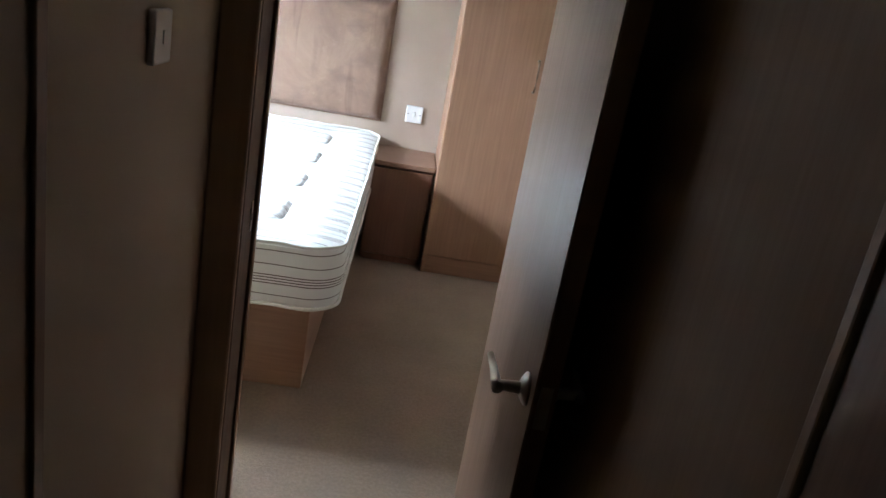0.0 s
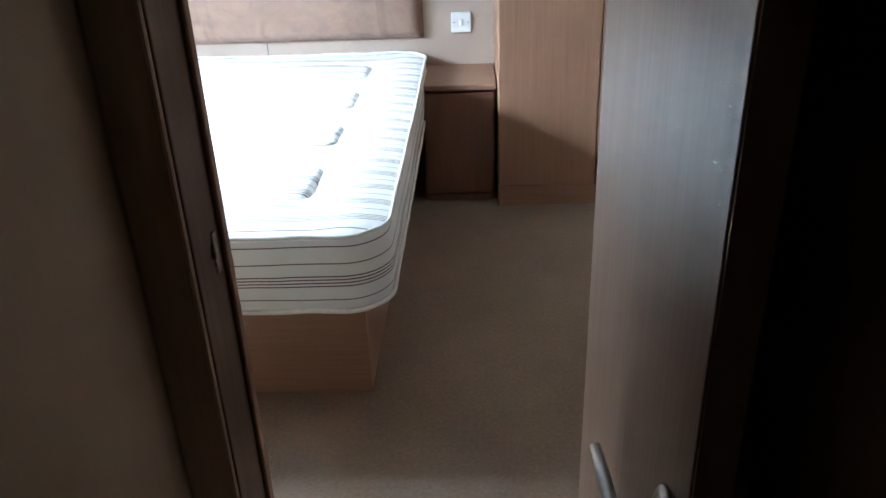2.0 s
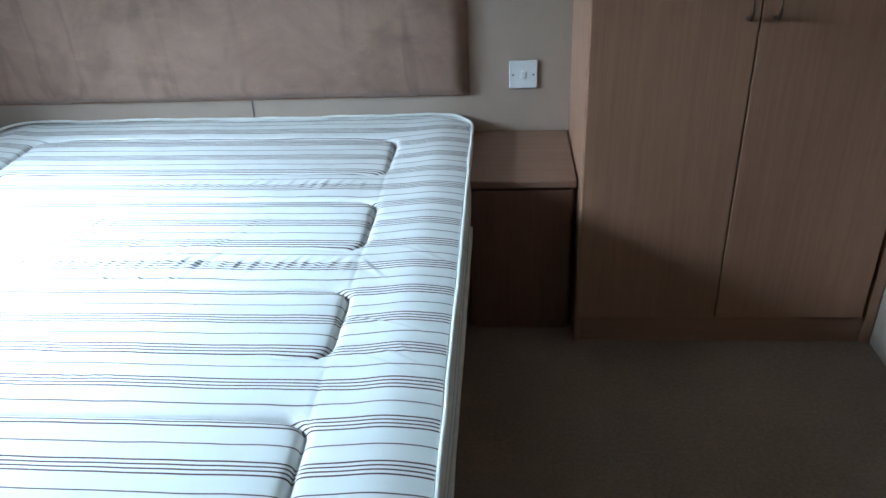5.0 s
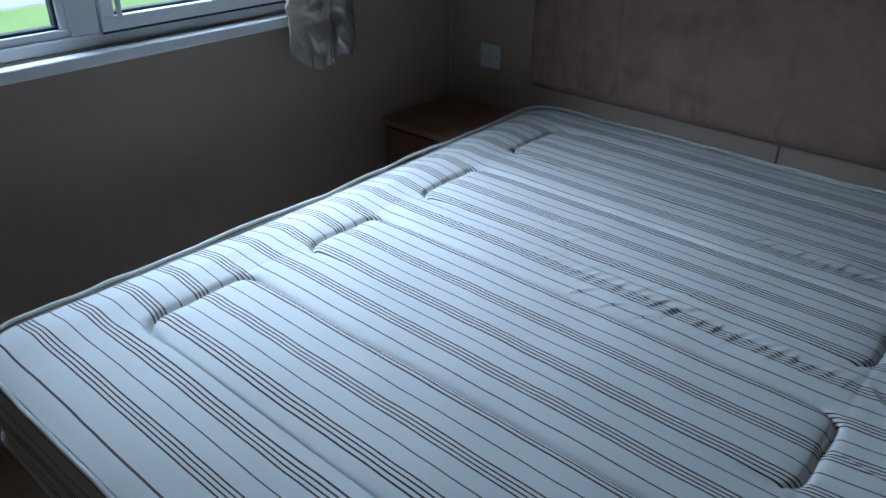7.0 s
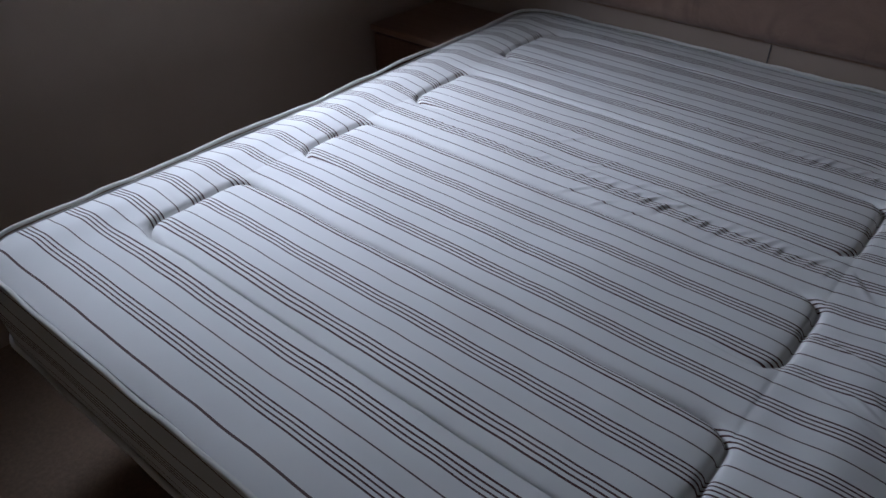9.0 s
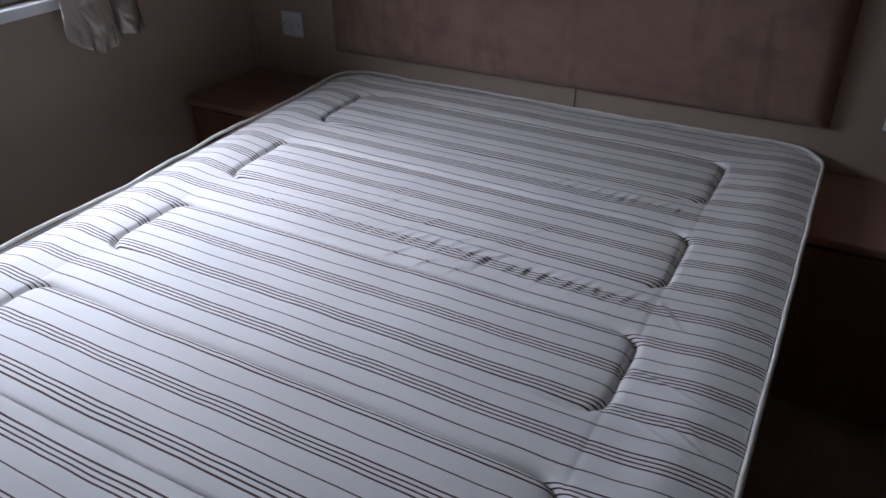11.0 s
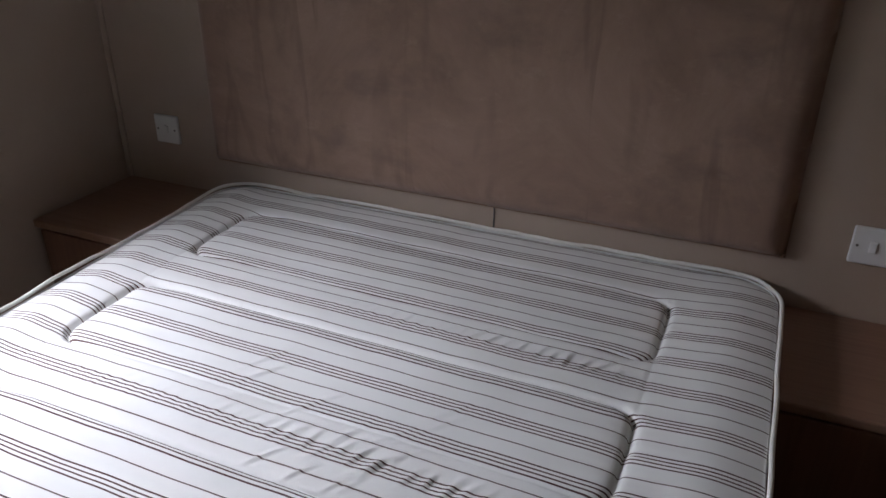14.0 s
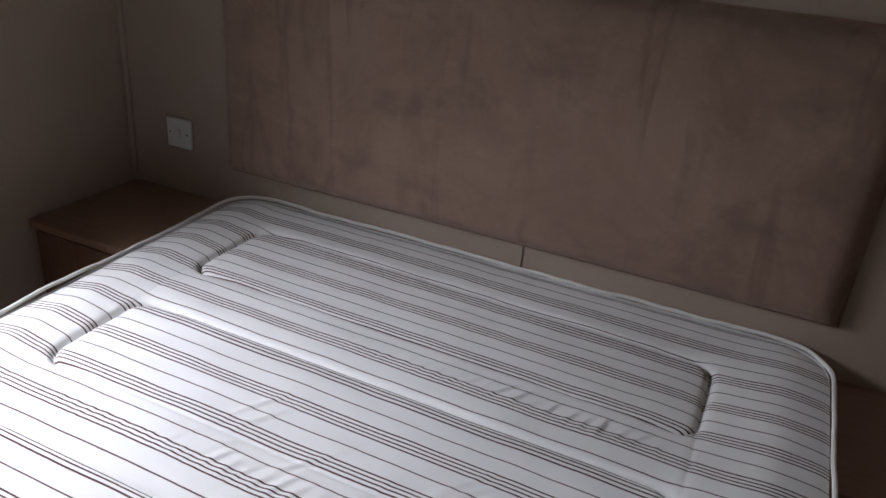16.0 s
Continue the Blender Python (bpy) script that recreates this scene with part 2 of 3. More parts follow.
structure("floor", box(XL - 0.08, XR + 0.08, HB - 0.08, 0.08, -0.06, 0.0, 0), CARPET, "worn beige cut-pile carpet", "carpet")
structure("ceiling", box(XL - 0.08, XR + 0.08, HB - 0.08, 0.08, H, H + 0.06, 0), CEIL, "plain white ceiling boards", "ceiling")
structure("wall_north", box(XL - 0.08, XR + 0.08, 0.0, 0.08, 0, H, 0), WALL, "cream vinyl-faced wall behind the bed", "wall")
structure("wall_east", box(XR, XR + 0.08, YD, 0.0, 0, H, 0), WALL, "plain cream vinyl-faced side wall", "wall")

# window wall with its opening
WY0, WY1, WZ0, WZ1 = -1.90, -0.695, 0.906, 1.76
bm = box(XL - 0.08, XL, YD, 0.0, 0, WZ0, 0)
box(XL - 0.08, XL, YD, 0.0, WZ1, H, 0, bm=bm)
box(XL - 0.08, XL, YD, WY0, WZ0, WZ1, 0, bm=bm)
box(XL - 0.08, XL, WY1, 0.0, WZ0, WZ1, 0, bm=bm)
structure("wall_west", bm, WALL, "cream vinyl-faced outer wall under a window", "wall")

# door wall with its opening
bm = box(XL - 0.08, DL - 0.02, YH, YD, 0, H, 0)
box(DR + 0.02, XR + 0.08, YH, YD, 0, H, 0, bm=bm)
box(DL - 0.02, DR + 0.02, YH, YD, DH + 0.02, H, 0, bm=bm)
structure("wall_south", bm, HALL, "beige vinyl-faced partition with a doorway", "wall")
structure("wall_hall_west", box(HL - 0.05, HL, HB, YH, 0, H, 0), HALL, "beige vinyl-faced wall of the narrow hall", "wall")
structure("wall_hall_east", box(HR, HR + 0.05, HB, YH, 0, H, 0), PANEL, "dark brown wood-effect wall of the narrow hall", "wall")
structure("wall_hall_end", box(HL - 0.05, HR + 0.05, HB - 0.05, HB, 0, H, 0), HALL, "plain beige wall closing the hall", "wall")

# joint strips
structure("trim_hall", box(HL, HL + 0.006, -3.153, -3.130, 0, H, 0.002), DARKWOOD, "narrow brown strip over a wall board joint", "trim")
structure("trim_corner", rod([(XL + 0.006, -0.006, 0), (XL + 0.006, -0.006, H)], 0.008, 8), WALL, "cream quarter-round strip in the room corner", "trim")
structure("trim_headwall", box(0.077, 0.0805, -0.003, 0.0005, 0.0, 0.63, 0.001, 1), DARKSLOT, "thin dark joint between two wall boards", "trim")

# door lining and architraves
frame_1 = thing("door_frame", "brown wood-effect door lining and architraves", "door frame", kind="structure")
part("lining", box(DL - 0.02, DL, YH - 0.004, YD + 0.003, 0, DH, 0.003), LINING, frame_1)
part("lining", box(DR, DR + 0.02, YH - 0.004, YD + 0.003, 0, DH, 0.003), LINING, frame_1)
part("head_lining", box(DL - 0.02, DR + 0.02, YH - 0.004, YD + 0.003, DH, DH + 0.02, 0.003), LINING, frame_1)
part("architrave", box(HL + 0.001, DL - 0.001, YH - 0.016, YH - 0.004, 0, DH + 0.05, 0.005), ARCHITRAVE, frame_1)
part("architrave", box(DR + 0.004, HR - 0.001, YH - 0.016, YH - 0.004, 0, DH + 0.05, 0.005), ARCHITRAVE, frame_1)
part("head_architrave", box(DL - 0.004, DR + 0.004, YH - 0.016, YH - 0.004, DH + 0.002, DH + 0.05, 0.005), ARCHITRAVE, frame_1)
part("architrave", box(DR + 0.004, DR + 0.05, YD + 0.001, YD + 0.013, 0, DH + 0.05, 0.005), OAK, frame_1)
part("door_stop", box(DL, DL + 0.008, YD - 0.018, YD + 0.001, 0, DH, 0.003), OAK, frame_1)
part("strike_plate", box(DL - 0.001, DL + 0.0025, -2.440, -2.426, 0.755, 0.815, 0.001, 1), STEEL, frame_1, "small nickel strike plate")
part("strike_lip", rod([(DL + 0.002, -2.441, 0.768), (DL + 0.004, -2.449, 0.785), (DL + 0.002, -2.441, 0.802)], 0.003, 8), STEEL, frame_1, "", True)

# the open door leaf along the hall wall
LX0, LX1, LY0, LY1 = 1.124, 1.159, -2.864, -2.352
door = thing("door_1", "wood-effect flush door standing open into the hall", "door", kind="structure")
part("door_leaf", box(LX0, LX1, LY0, LY1, 0.012, 1.885, 0.002), DOORSKIN, door)
part("edge_strip", box(LX0 + 0.002, LX1 - 0.002, LY0 - 0.002, LY0 + 0.001, 0.012, 1.885, 0.0005, 1), DARKWOOD, door, "dark brown door edge")
part("latch_plate", box(LX0 + 0.008, LX1 - 0.008, LY0 - 0.004, LY0 - 0.001, 0.665, 0.735, 0.001, 1), STEEL, door)


def lever_handle(side, x, y, z):
    """A lever on a round rose; side is the way in x that it stands out."""
    rose = part("handle_rose", lathe([(0.026, 0), (0.026, 0.003), (0.021, 0.007), (0.012, 0.012)], Matrix.Translation((x, y, z)) @ pose(0, 0, 0, 0, 90 * side, 0)), STEEL, door, "", True)
    neck = rod([(x, y, z), (x + side * 0.026, y, z), (x + side * 0.047, y, z)], lambda k: 0.0105 - 0.002 * k, 14)
    part("handle_neck", neck, STEEL, rose, "", True)
    lever = rod([(x + side * 0.047, y - 0.010, z - 0.002), (x + side * 0.048, y + 0.01, z + 0.001), (x + side * 0.049, y + 0.04, z + 0.006), (x + side * 0.053, y + 0.075, z + 0.014)],
                lambda k: 0.0095 - 0.004 * k, 12)
    part("handle_lever", lever, STEEL, rose, "curved nickel lever", True)


lever_handle(-1, LX0, -2.814, 0.702)
lever_handle(1, LX1, -2.814, 0.702)
for hz in (0.25, 1.65):
    part("hinge", rod([(LX1 + 0.003, LY1 - 0.012, hz), (LX1 + 0.003, LY1 - 0.012, hz + 0.08)], 0.005, 10), STEEL, door, "", True)

# a closed door in the hall wall
side_door = thing("door_2", "closed flush door in the hall wall with narrow trim", "door", kind="structure")
part("architrave", box(HR - 0.009, HR - 0.0003, -3.353, -3.337, 0, 1.93, 0.003), ARCHITRAVE, side_door, "narrow pale architrave")
part("door_leaf", box(HR - 0.006, HR + 0.002, -3.95, -3.36, 0.01, 1.91, 0.002), OAK, side_door)

# light switch in the hall


def plate(name, label, category, y_or_x, z, w, h, wall, rocker):
    ob = thing(name, label, category)
    d = 0.011
    if wall == "x":
        part("plate", box(HL + 0.0003, HL + d, y_or_x - w / 2, y_or_x + w / 2, z - h / 2, z + h / 2, 0.004, 3), PLASTIC, ob)
        part("rocker", box(HL + d - 0.002, HL + d + 0.0015, y_or_x - 0.004, y_or_x + 0.004, z - 0.009, z + 0.009, 0.001, 1), DARKSLOT if rocker else PLASTIC, ob)
    else:
        part("plate", box(y_or_x - w / 2, y_or_x + w / 2, -d, -0.0003, z - h / 2, z + h / 2, 0.004, 3), PLASTIC, ob)
        part("rocker", box(y_or_x - 0.007, y_or_x + 0.007, -d - 0.004, -d + 0.002, z - 0.012, z + 0.012, 0.0015, 1), PLASTIC, ob)
        for sx in (-0.03, 0.03):
            part("screw_cap", lathe([(0.0032, 0), (0.003, 0.0012)], Matrix.Translation((y_or_x + sx, -d + 0.0002, z)) @ pose(0, 0, 0, 90, 0, 0), 10), DARKSLOT, ob)
    return ob


plate("light_switch", "white plastic light switch on the hall wall", "light switch", -2.824, 1.130, 0.068, 0.070, "x", False)
plate("wall_switch", "white square bedside switch on the cream wall", "wall switch", 0.919, 0.667, 0.084, 0.084, "y", False)
plate("wall_switch", "white square bedside switch in the shaded corner", "wall switch", -0.941, 0.674, 0.084, 0.084, "y", False)

# ---------------------------------------------------------------- window
win = thing("window_1", "white plastic two-light window with opening casement", "window", kind="structure")
FX0, FX1 = XL - 0.065, XL - 0.008
part("frame_bottom", box(FX0, FX1, WY0, WY1, WZ0, WZ0 + 0.03, 0.004), UPVC, win)
part("frame_top", box(FX0, FX1, WY0, WY1, WZ1 - 0.04, WZ1, 0.004), UPVC, win)
part("frame_side", box(FX0, FX1, WY0, WY0 + 0.035, WZ0 + 0.03, WZ1 - 0.04, 0.004), UPVC, win)
part("frame_side", box(FX0, FX1, WY1 - 0.035, WY1, WZ0 + 0.03, WZ1 - 0.04, 0.004), UPVC, win)
part("mullion", box(FX0, FX1, -1.35, -1.28, WZ0 + 0.03, WZ1 - 0.04, 0.004), UPVC, win)


def glazed(y0, y1, z0, z1, x0, x1, bead, name):
    """A light: four bars, a dark gasket line and its pane."""
    sash = part(name, box(x0, x1, y0, y1, z0, z0 + bead, 0.004), UPVC, win)
    part("rail", box(x0, x1, y0, y1, z1 - bead, z1, 0.004), UPVC, sash)
    part("stile", box(x0, x1, y0, y0 + bead, z0 + bead, z1 - bead, 0.004), UPVC, sash)
    part("stile", box(x0, x1, y1 - bead, y1, z0 + bead, z1 - bead, 0.004), UPVC, sash)
    xm = (x0 + x1) / 2
    for a, b, c, d in ((y0 + bead, y1 - bead, z0 + bead, z0 + bead + 0.007), (y0 + bead, y1 - bead, z1 - bead - 0.007, z1 - bead),
                       (y0 + bead, y0 + bead + 0.007, z0 + bead + 0.007, z1 - bead - 0.007), (y1 - bead - 0.007, y1 - bead, z0 + bead + 0.007, z1 - bead - 0.007)):
        part("gasket", box(xm - 0.012, xm + 0.012, a, b, c, d, 0.001, 1), GASKET, sash)
    p = part("pane", box(xm - 0.002, xm + 0.002, y0 + bead + 0.005, y1 - bead - 0.005, z0 + bead + 0.005, z1 - bead - 0.005, 0), GLASS, sash)
    p.visible_shadow = False
    return sash


glazed(WY0 + 0.035, -1.35, WZ0 + 0.03, WZ1 - 0.04, FX0 + 0.01, FX1 - 0.008, 0.02, "fixed_light")
casement = glazed(-1.278, WY1 - 0.037, WZ0 + 0.032, WZ1 - 0.042, FX0 + 0.014, FX1 + 0.012, 0.034, "casement")
part("casement_handle", rod([(FX1 + 0.012, -1.262, 1.096), (FX1 + 0.040, -1.262, 1.094), (FX1 + 0.046, -1.257, 1.066), (FX1 + 0.045, -1.250, 1.011), (FX1 + 0.040, -1.246, 0.968)],
                            lambda k: 0.010 - 0.004 * k, 12), UPVC, casement, "white curved lever handle", True)
part("handle_base", box(FX1 + 0.010, FX1 + 0.024, -1.275, -1.250, 1.036, 1.156, 0.004), UPVC, casement)
# a dark strip stands in for the shadow between frame and casement
part("shadow_gap", box(FX1 + 0.0005, FX1 + 0.005, -1.278, WY1 - 0.037, WZ0 + 0.0255, WZ0 + 0.0305, 0.001, 1), GASKET, win, "dark strip painting the shadow gap under the casement")
part("window_sill", box(XL - 0.006, XL + 0.035, WY0 - 0.03, WY1 + 0.03, 0.872, 0.902, 0.005, 3), UPVC, win, "narrow white window board")

# ---------------------------------------------------------------- curtain


def curtain_mesh():
    bm = bmesh.new()
    nu, nv = 110, 150
    grid = []
    for j in range(nv + 1):
        v = j / nv
        row = []
        for i in range(nu + 1):
            u = i / nu
            half = 0.098 + 0.032 * v
            y = -0.648 + (u - 0.5) * 2 * half + 0.008 * math.sin(9 * v + 5 * u) * v
            # one full roll of cloth, a deep fold, and a flatter second roll by the corner
            roll_a = math.sqrt(max(0.0, 1 - ((u - 0.33) / 0.35) ** 2))
            roll_b = math.sqrt(max(0.0, 1 - ((u - 0.85) / 0.17) ** 2))
            lobes = 0.078 * roll_a + 0.040 * roll_b
            pinch = 1.0 - 0.22 * math.exp(-((v - 0.885) / 0.022) ** 2) * (1 - u)
            bunch = math.exp(-((v - 0.855) / 0.04) ** 2) * max(0.0, 1 - u / 0.6)
            crush = 0.010 * noise.noise((u * 4, v * 14, 2.0)) + 0.0035 * (1 - abs(noise.noise((u * 7 + 2 * v, v * 34 - u * 6, 9.0))) * 2)
            crush += 0.040 * bunch * (abs(noise.noise((u * 5, v * 52 + u * 9, 5.0))) - 0.2)
            tucks = 0.006 * max(0.0, (v - 0.955) / 0.045) * math.sin(u * 48 + 3 * noise.noise((u * 6, 1, 1)))
            x = XL + 0.020 + lobes * pinch * (0.85 + 0.25 * v) + crush + tucks * (roll_a + roll_b)
            hem = 0.752 + 0.055 * (1 - math.sqrt(1 - min(1.0, max(0.0, 0.40 - u) / 0.40) ** 2)) + 0.003 * math.sin(u * 19) + 0.012 * u
            z = 1.87 + (hem - 1.87) * v
            row.append(bm.verts.new((x, y, z)))
        grid.append(row)
    for a, b in zip(grid, grid[1:]):
        for i in range(nu):
            bm.faces.new((a[i], a[i + 1], b[i + 1], b[i]))
    bmesh.ops.solidify(bm, geom=bm.faces[:], thickness=0.004)
    bmesh.ops.recalc_face_normals(bm, faces=bm.faces[:])
    return bm


curtain = thing("curtain", "silvery beige satin curtain gathered beside the window", "curtain")
part("drape", curtain_mesh(), CURTAIN, curtain, "", True)
part("curtain_track", box(XL + 0.001, XL + 0.10, -2.0, -0.52, 1.87, 1.90, 0.004), UPVC, curtain, "white curtain rail")

# ---------------------------------------------------------------- mattress
MX0, MX1, MY0, MY1 = -0.727, 0.763, -1.846, -0.012
TAPE, BOTTOM, CORNER = 0.528, 0.342, 0.10


def tape_z(y):
    """The edge rises a little towards the head."""
    return TAPE + 0.017 * max(0.0, y + 1.0)


PANELS = ((-0.413, -0.168), (-0.803, -0.566), (-1.184, -0.958), (-1.592, -1.341))
SEAM = 0.551
SEAMS = [(y1, 0.45) for y0, y1 in PANELS] + [(PANELS[-1][0], 0.5)]


def gathers():
    """Short slanting ridges: (x, y, slant, height, width, length)."""
    out = []
    for yc, x0, x1, high in ((-0.868, -0.42, 0.53, 0.0034), (-0.475, -0.10, 0.50, 0.0024), (-1.25, -0.30, 0.20, 0.0007)):
        x = x0
        while x < x1:
            swell = 0.5 + 0.6 * math.exp(-((x - 0.27) / 0.24) ** 2)
            out.append((x, yc + random.uniform(-0.008, 0.008), random.uniform(0.15, 0.7), high * swell * random.uniform(0.5, 1.15),
                        random.uniform(0.0055, 0.0085), random.uniform(0.016, 0.030)))
            x += random.uniform(0.024, 0.036)
    # long soft rucks across the middle, and loose ones in the border
    for _ in range(12):
        out.append((random.uniform(-0.20, 0.30), -0.80 + random.uniform(-0.10, 0.10), random.uniform(0.4, 0.9), random.uniform(0.0008, 0.0022), 0.008, random.uniform(0.04, 0.07)))
    for _ in range(7):
        out.append((random.uniform(0.57, 0.71), -0.98 + random.uniform(-0.22, 0.16), random.uniform(-2.5, -0.5), random.uniform(0.0010, 0.0026), 0.008, random.uniform(0.02, 0.04)))
    for x, y in ((0.02, -0.925), (0.09, -0.935), (0.16, -0.93)):
        out.append((x, y, 0.75, 0.0028, 0.0055, 0.028))
    return out


GATHERS = gathers()


def rounded(x, y):
    """Carry a point of the bounding rectangle into the outline with round corners."""
    cx = MX1 - CORNER if x > 0 else MX0 + CORNER
    cy = MY1 - CORNER if y > (MY0 + MY1) / 2 else MY0 + CORNER
    dx, dy = x - cx, y - cy
    if dx * (1 if x > 0 else -1) > 0 and dy * (1 if cy > -0.9 else -1) > 0:
        n = math.hypot(dx, dy)
        k = max(abs(dx), abs(dy)) / n
        return cx + dx * k, cy + dy * k
    return x, y


def edge_distance(x, y):
    cx = max(MX0 + CORNER - x, x - (MX1 - CORNER), 0)
    cy = max(MY0 + CORNER - y, y - (MY1 - CORNER), 0)
    if cx or cy:
        return max(0.0, CORNER - math.hypot(cx, cy))
    return min(x - MX0, MX1 - x, y - MY0, MY1 - y)


def top_height(x, y):
    e = edge_distance(x, y)
    z = tape_z(y) + 0.0075 * (1 - math.exp(-e / 0.045)) - 0.006 * math.exp(-e / 0.012)
    for y0, y1 in PANELS:
        if y < y0 - 0.09 or y > y1 + 0.09:
            continue
        cy, hy, r = (y0 + y1) / 2, (y1 - y0) / 2, 0.045
        qx, qy = abs(x) - (SEAM - r), abs(y - cy) - (hy - r)
        d = math.hypot(max(qx, 0), max(qy, 0)) + min(max(qx, qy), 0) - r
        end = min(1.0, max(0.0, (abs(x) - (SEAM - 0.12)) / 0.10))
        if y > cy:
            narrow, wide = 0.0080, 0.0035
        elif y0 == PANELS[-1][0]:
            narrow, wide = 0.0150, 0.0050
        else:
            narrow, wide = 0.0018, 0.0022
        end_depth = end * (0.62 if x > 0 else 1.0)
        narrow, wide = narrow + 0.011 * end_depth, wide + 0.0055 * end_depth
        z -= narrow * math.exp(-abs(d) / (0.0035 + 0.001 * end)) + wide * math.exp(-abs(d) / (0.012 + 0.010 * end))
        pleat = math.exp(-((abs(x) - SEAM) / 0.05) ** 2) * max(0.0, 1 - abs(y - cy) / (hy + 0.01))
        z += 0.0005 * pleat * math.sin(y * 190 + 3 * noise.noise((x * 9, y * 9, 0)))
    # the plain stitched seam that joins the panel ends
    if PANELS[-1][0] < y < PANELS[0][1]:
        z -= 0.0022 * math.exp(-abs(abs(x) - SEAM) / 0.004)
    # gathered strips between the quilted panels
    if -1.4 < y < -0.3:
        for wx, wy, slant, high, wide, long in GATHERS:
            v = (y - wy) / long
            if abs(v) < 2.4:
                u = ((x - wx) - slant * (y - wy)) / wide
                if abs(u) < 4:
                    z += high * math.exp(-v * v) * (math.exp(-u * u) - 0.5 * math.exp(-(u - 1.4) ** 2))
    z += 0.0035 * noise.noise((x * 3.0, y * 3.5, 1.0)) + 0.0012 * noise.noise((x * 14, y * 20, 4.0))
    # plump borders outside the panel ends
    z += 0.0065 * math.exp(-((x - 0.675) / 0.055) ** 2) * (1 - math.exp(-e / 0.02)) + 0.007 * math.exp(-((x + 0.640) / 0.04) ** 2) * (1 - math.exp(-e / 0.02))
    # the top sags a little towards the hall side
    z += 0.0012 * noise.noise((x * 7 + 3 * y, y * 26, 8.0))
    z -= 0.011 * max(0.0, min(1.0, x + 0.5)) * (1 - math.exp(-e / 0.08))
    return z


def drawn_in(y):
    """The cloth is pulled towards the deep seams, so that it bunches beside them."""
    for seam, pull in SEAMS:
        d = y - seam
        if abs(d) < 0.07:
            y -= d * pull * math.exp(-(d / 0.028) ** 2)
    return y


def mattress_top():
    nx, ny = 370, 640
    verts, faces, cloth = [], [], []
    for j in range(ny + 1):
        for i in range(nx + 1):
            x, y = rounded(MX0 + (MX1 - MX0) * i / nx, MY0 + (MY1 - MY0) * j / ny)
            # at the foot the cloth rolls over the edge
            cloth.append((x, y + 0.034 * max(0.0, (-1.76 - y) / 0.086)))
            inside = min(1.0, max(0.0, (SEAM + 0.03 - abs(x)) / 0.05))
            y += (drawn_in(y) - y) * inside
            z = top_height(x, y)
            # the plump foot edge of the last panel hangs over its seam
            lip = math.exp(-((y - PANELS[-1][0] - 0.005) / 0.0045) ** 2) * min(1.0, max(0.0, (SEAM - 0.05 - abs(x)) / 0.05))
            verts.append((x, y - 0.0065 * lip, z + 0.002 * lip))
    for j in range(ny):
        for i in range(nx):
            a = j * (nx + 1) + i
            faces.append((a, a + 1, a + nx + 2, a + nx + 1))
    me = bpy.data.meshes.new("top_panel")
    me.from_pydata(verts, [], faces)
    layer = me.uv_layers.new(name="cloth")
    flat = [c for loop in me.loops for c in cloth[loop.vertex_index]]
    layer.data.foreach_set("uv", flat)
    for p in me.polygons:
        p.use_smooth = True
    me.materials.append(TICK_TOP)
    return me


def outline(grow, n=40):
    pts = []
    for cx, cy, a0 in ((MX1 - CORNER, MY1 - CORNER, 0), (MX0 + CORNER, MY1 - CORNER, 90), (MX0 + CORNER, MY0 + CORNER, 180), (MX1 - CORNER, MY0 + CORNER, 270)):
        for k in range(13):
            a = radians(a0 + 90 * k / 12)
            pts.append(Vector((cx + (CORNER + grow) * math.cos(a), cy + (CORNER + grow) * math.sin(a), 0)))
    out = []
    for a, b in zip(pts, pts[1:] + pts[:1]):
        m = max(1, int((b - a).length / 0.03))
        out += [a.lerp(b, k / m) for k in range(m)]
    return out


def border_mesh():
    bm = bmesh.new()
    rows = 14
    rings = []
    for r in range(rows + 1):
        v = r / rows
        ring = []
        bulge = 0.011 * math.sin(math.pi * v) ** 0.7 - 0.002
        for k, p in enumerate(outline(bulge)):
            w = 0.003 * noise.noise((p.x * 6, p.y * 6, v * 3))
            ring.append(bm.verts.new((p.x + w, p.y + w, tape_z(p.y) + (BOTTOM - tape_z(p.y)) * v)))
        rings.append(ring)
    n = len(rings[0])
    for q, w in zip(rings, rings[1:]):
        for k in range(n):
            bm.faces.new((q[k], q[(k + 1) % n], w[(k + 1) % n], w[k]))
    bm.faces.new(rings[-1])
    bmesh.ops.recalc_face_normals(bm, faces=bm.faces[:])
    return bm


def tape(z, r):
    pts = []
    for p in outline(0.005):
        rise = (tape_z(p.y) - TAPE) * (z > 0.5)
        rise += 0.004 * noise.noise((p.x * 5, p.y * 5, z)) + 0.004 * noise.noise((p.x * 16, p.y * 16, z))
        side = 0.002 * noise.noise((p.x * 13, p.y * 13, z + 4))
        pts.append((p.x + side, p.y + side * 0.6, z + rise))
    return rod(pts, r, 10, True)


mattress = thing("mattress", "bare striped double mattress with quilted panels on its base", "mattress")
top = new("top_panel", mattress_top())
top.parent = mattress
part("side_border", border_mesh(), TICK_SIDE, mattress, "", True)
part("piping", tape(TAPE + 0.003, 0.0046), PIPING, mattress, "cream stitched tape edge", True)
part("piping", tape(BOTTOM + 0.004, 0.0055), PIPING, mattress, "", True)

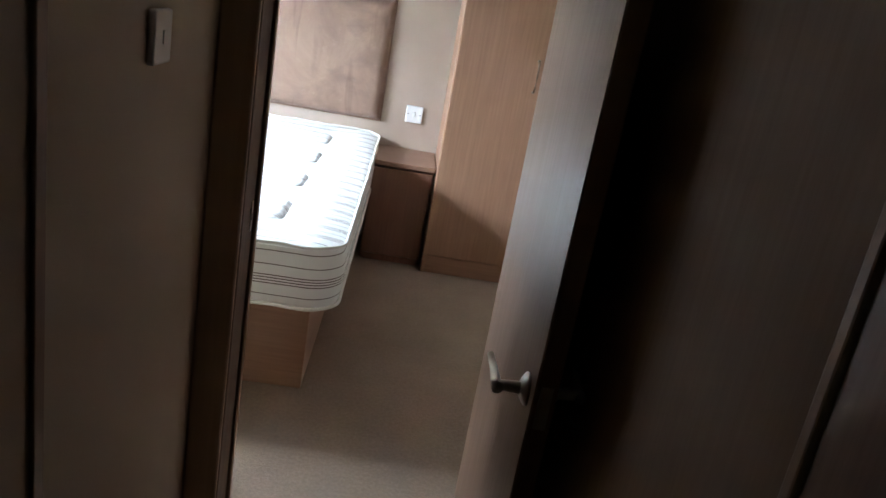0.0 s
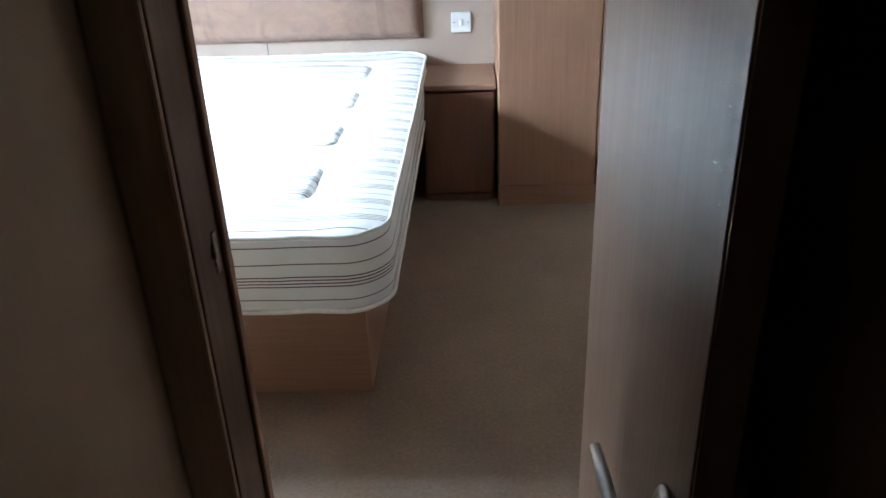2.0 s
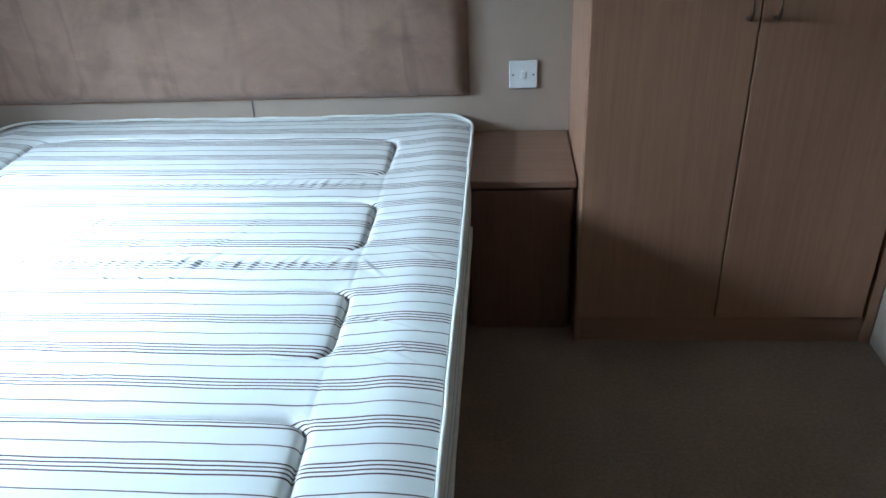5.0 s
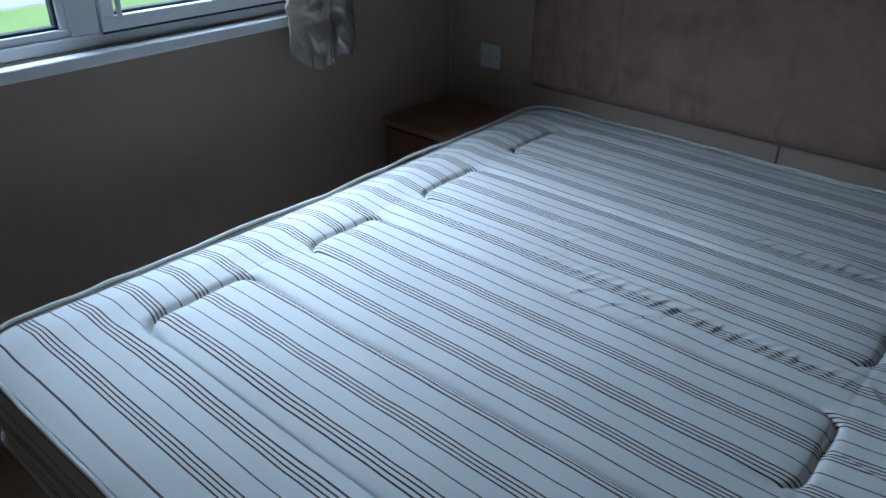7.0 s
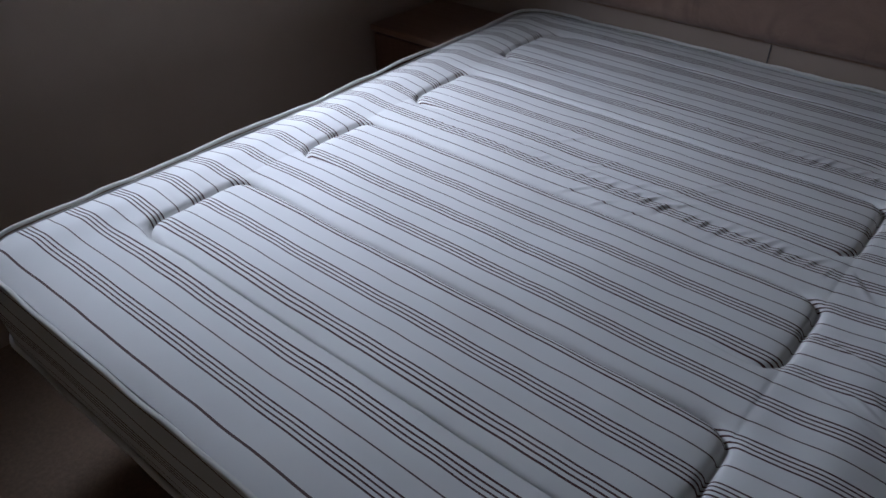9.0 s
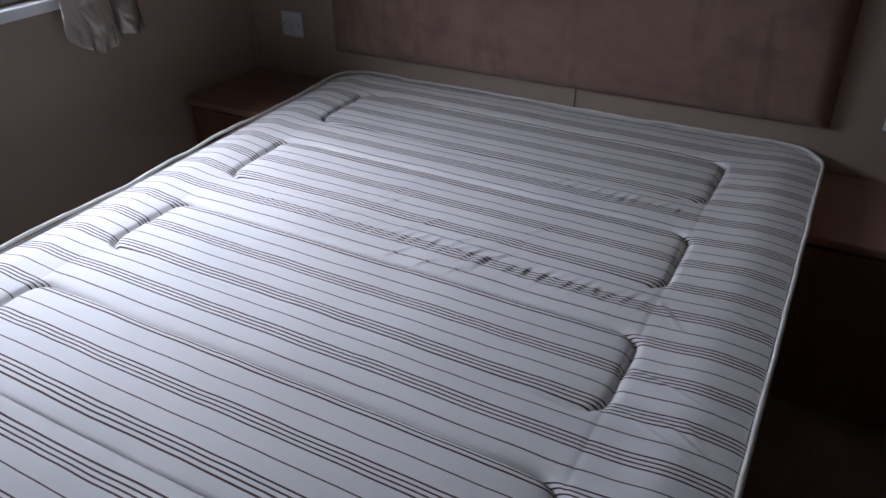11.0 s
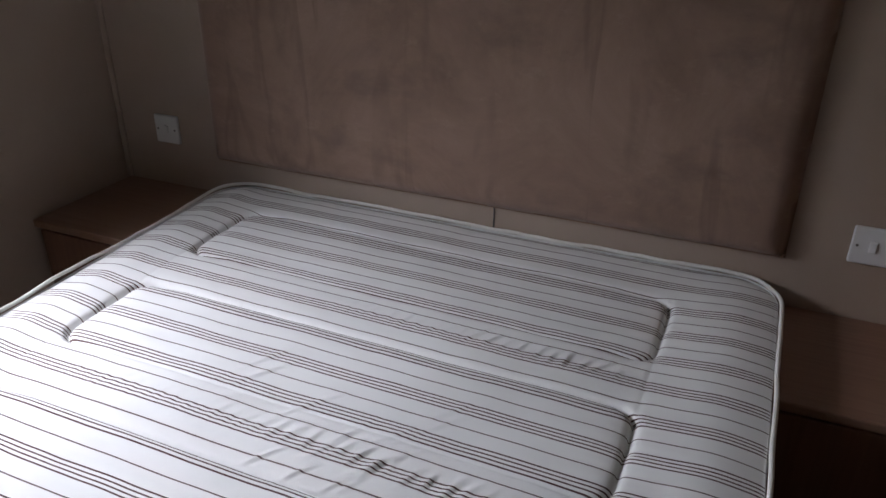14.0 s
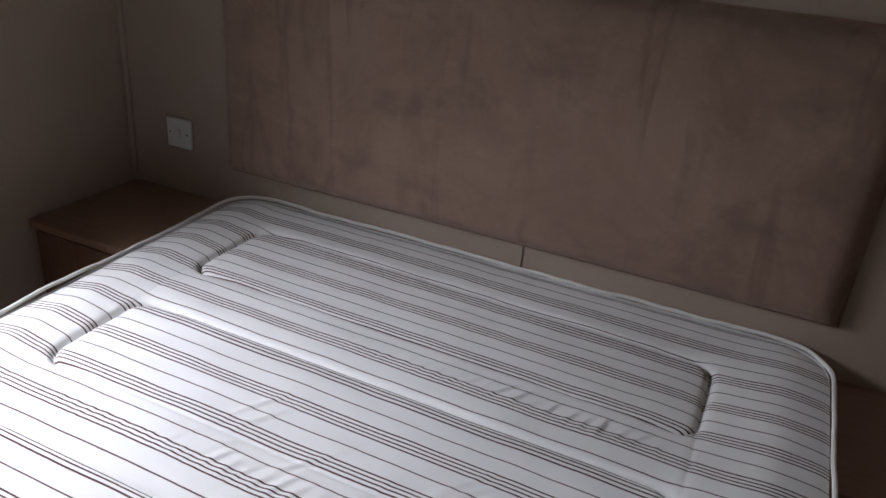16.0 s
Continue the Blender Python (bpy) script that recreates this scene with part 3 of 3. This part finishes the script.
# ---------------------------------------------------------------- bed base
base = thing("bed_base", "boxed light oak-effect bed base set back under the mattress", "bed base")
BX0, BX1, BY0, BY1 = -0.65, 0.681, -1.681, -0.03
part("foot_panel", box(BX0, BX1, BY0, BY0 + 0.018, 0, BOTTOM - 0.018, 0.003), OAK_X, base)
part("side_panel", box(BX1 - 0.018, BX1, BY0 + 0.018, BY1, 0, BOTTOM - 0.018, 0.002), OAK_Y, base)
part("side_panel", box(BX0, BX0 + 0.018, BY0 + 0.018, BY1, 0, BOTTOM - 0.018, 0.002), OAK_Y, base)
part("bed_board", box(BX0, BX1, BY0, BY1, BOTTOM - 0.018, BOTTOM - 0.001, 0.002), OAK_X, base)

# ---------------------------------------------------------------- headboard


def headboard_mesh():
    x0, x1, z0, z1, d = -0.768, 0.759, 0.607, 1.192, 0.040
    nx, nz = 110, 50
    bm = bmesh.new()
    grid = []
    for j in range(nz + 1):
        row = []
        for i in range(nx + 1):
            x, z = x0 + (x1 - x0) * i / nx, z0 + (z1 - z0) * j / nz
            e = min(x - x0, x1 - x, z - z0, z1 - z)
            y = -d * (1 - math.exp(-e / 0.016)) - 0.004 * (1 - math.exp(-e / 0.10)) - 0.0012 * noise.noise((x * 6, z * 6, 0))
            row.append(bm.verts.new((x, y - 0.004, z)))
        grid.append(row)
    for a, b in zip(grid, grid[1:]):
        for i in range(nx):
            bm.faces.new((a[i], a[i + 1], b[i + 1], b[i]))
    rim = [e for e in bm.edges if e.is_boundary]
    ext = bmesh.ops.extrude_edge_only(bm, edges=rim)
    for v in [g for g in ext["geom"] if isinstance(g, bmesh.types.BMVert)]:
        v.co.y = -0.0042
    bmesh.ops.recalc_face_normals(bm, faces=bm.faces[:])
    return bm


headboard = thing("headboard", "padded brown suede headboard with rubbed marks on the wall", "headboard")
part("pad", headboard_mesh(), SUEDE, headboard, "", True)
part("backing_board", box(-0.765, 0.756, -0.004, -0.0005, 0.604, 1.195, 0.001, 1), DARKWOOD, headboard, "thin dark backing board")

# ---------------------------------------------------------------- bedside cabinets


def bedside(x0, x1, y, z, label):
    ob = thing("bedside_cabinet", label, "bedside cabinet", "pair of bedside cabinets")
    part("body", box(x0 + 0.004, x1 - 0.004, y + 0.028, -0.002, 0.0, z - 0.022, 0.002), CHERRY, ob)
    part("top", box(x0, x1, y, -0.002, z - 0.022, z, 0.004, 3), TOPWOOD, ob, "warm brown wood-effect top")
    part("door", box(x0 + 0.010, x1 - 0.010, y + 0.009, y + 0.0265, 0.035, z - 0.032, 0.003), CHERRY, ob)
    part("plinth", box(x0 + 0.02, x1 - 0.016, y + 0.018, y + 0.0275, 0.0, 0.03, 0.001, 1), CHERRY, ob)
    return ob


bedside(0.755, 1.054, -0.380, 0.490, "low brown bedside cabinet between bed and wardrobe")
bedside(-1.121, -0.790, -0.373, 0.500, "low brown bedside cabinet in the window corner")

# ---------------------------------------------------------------- wardrobe
ward = thing("wardrobe", "tall light oak-effect two-door wardrobe built to the ceiling", "wardrobe")
GX0, GX1, GY = 1.059, 1.855, -0.436
part("side_panel", box(GX0, GX0 + 0.016, GY + 0.004, -0.002, 0, H - 0.003, 0.003), OAK, ward)
part("side_panel", box(GX1, XR - 0.002, GY + 0.004, -0.002, 0, H - 0.003, 0.003), OAK, ward)
part("back_body", box(GX0 + 0.017, GX1 - 0.001, GY + 0.022, -0.004, 0.001, H - 0.004, 0.001, 1), OAK, ward)
part("plinth", box(GX0 + 0.002, GX1 - 0.001, GY + 0.012, GY + 0.0215, 0, 0.085, 0.002), OAK_X, ward)
for dx0, dx1, kx in ((GX0 + 0.003, 1.4435, 1.418), (1.4465, GX1 - 0.012, 1.478)):
    wd = part("wardrobe_door", box(dx0, dx1, GY, GY + 0.0205, 0.089, H - 0.03, 0.003), OAK, ward)
    bow = [(kx, GY, 0.914), (kx, GY - 0.018, 0.916), (kx, GY - 0.026, 0.935), (kx, GY - 0.029, 0.982), (kx, GY - 0.026, 1.029), (kx, GY - 0.018, 1.048), (kx, GY, 1.050)]
    part("bow_handle", rod(bow, lambda k: 0.0065 - 0.002 * math.sin(math.pi * k), 10), BRONZE, wd, "dark metal bow handle", True)

# ---------------------------------------------------------------- outdoors
GZ = -0.70
structure("ground", box(-420, 420, -420, 420, GZ - 0.2, GZ, 0), GRASS, "mown green lawn outside the window", "lawn")


def bent_strip(x, y, width, radius, z0, z1):
    """A band that runs north along x, then turns east along y on a round bend; x and y are its lawn side."""
    inner, outer = [(x, -120.0)], [(x - width, -120.0)]
    cx, cy = x + radius, y - radius
    for k in range(17):
        a = radians(180 - 90 * k / 16)
        inner.append((cx + radius * math.cos(a), cy + radius * math.sin(a)))
        outer.append((cx + (radius + width) * math.cos(a), cy + (radius + width) * math.sin(a)))
    inner.append((60.0, y))
    outer.append((60.0, y + width))
    bm = bmesh.new()
    rows = [[bm.verts.new((*p, z)) for p in line] for line, z in ((inner, z0), (inner, z1), (outer, z1), (outer, z0))]
    for a, b in ((0, 1), (1, 2), (2, 3)):
        for k in range(len(inner) - 1):
            bm.faces.new((rows[a][k], rows[a][k + 1], rows[b][k + 1], rows[b][k]))
    bmesh.ops.recalc_face_normals(bm, faces=bm.faces[:])
    return bm


structure("pavement", bent_strip(-10.1, 3.8, 1.35, 1.6, GZ - 0.05, GZ + 0.03), PATHWAY, "pale concrete path edging the lawn", "path")
structure("road", bent_strip(-11.452, 5.152, 5.7, 2.952, GZ - 0.05, GZ + 0.022), ROAD, "light grey site road beyond the path", "road")
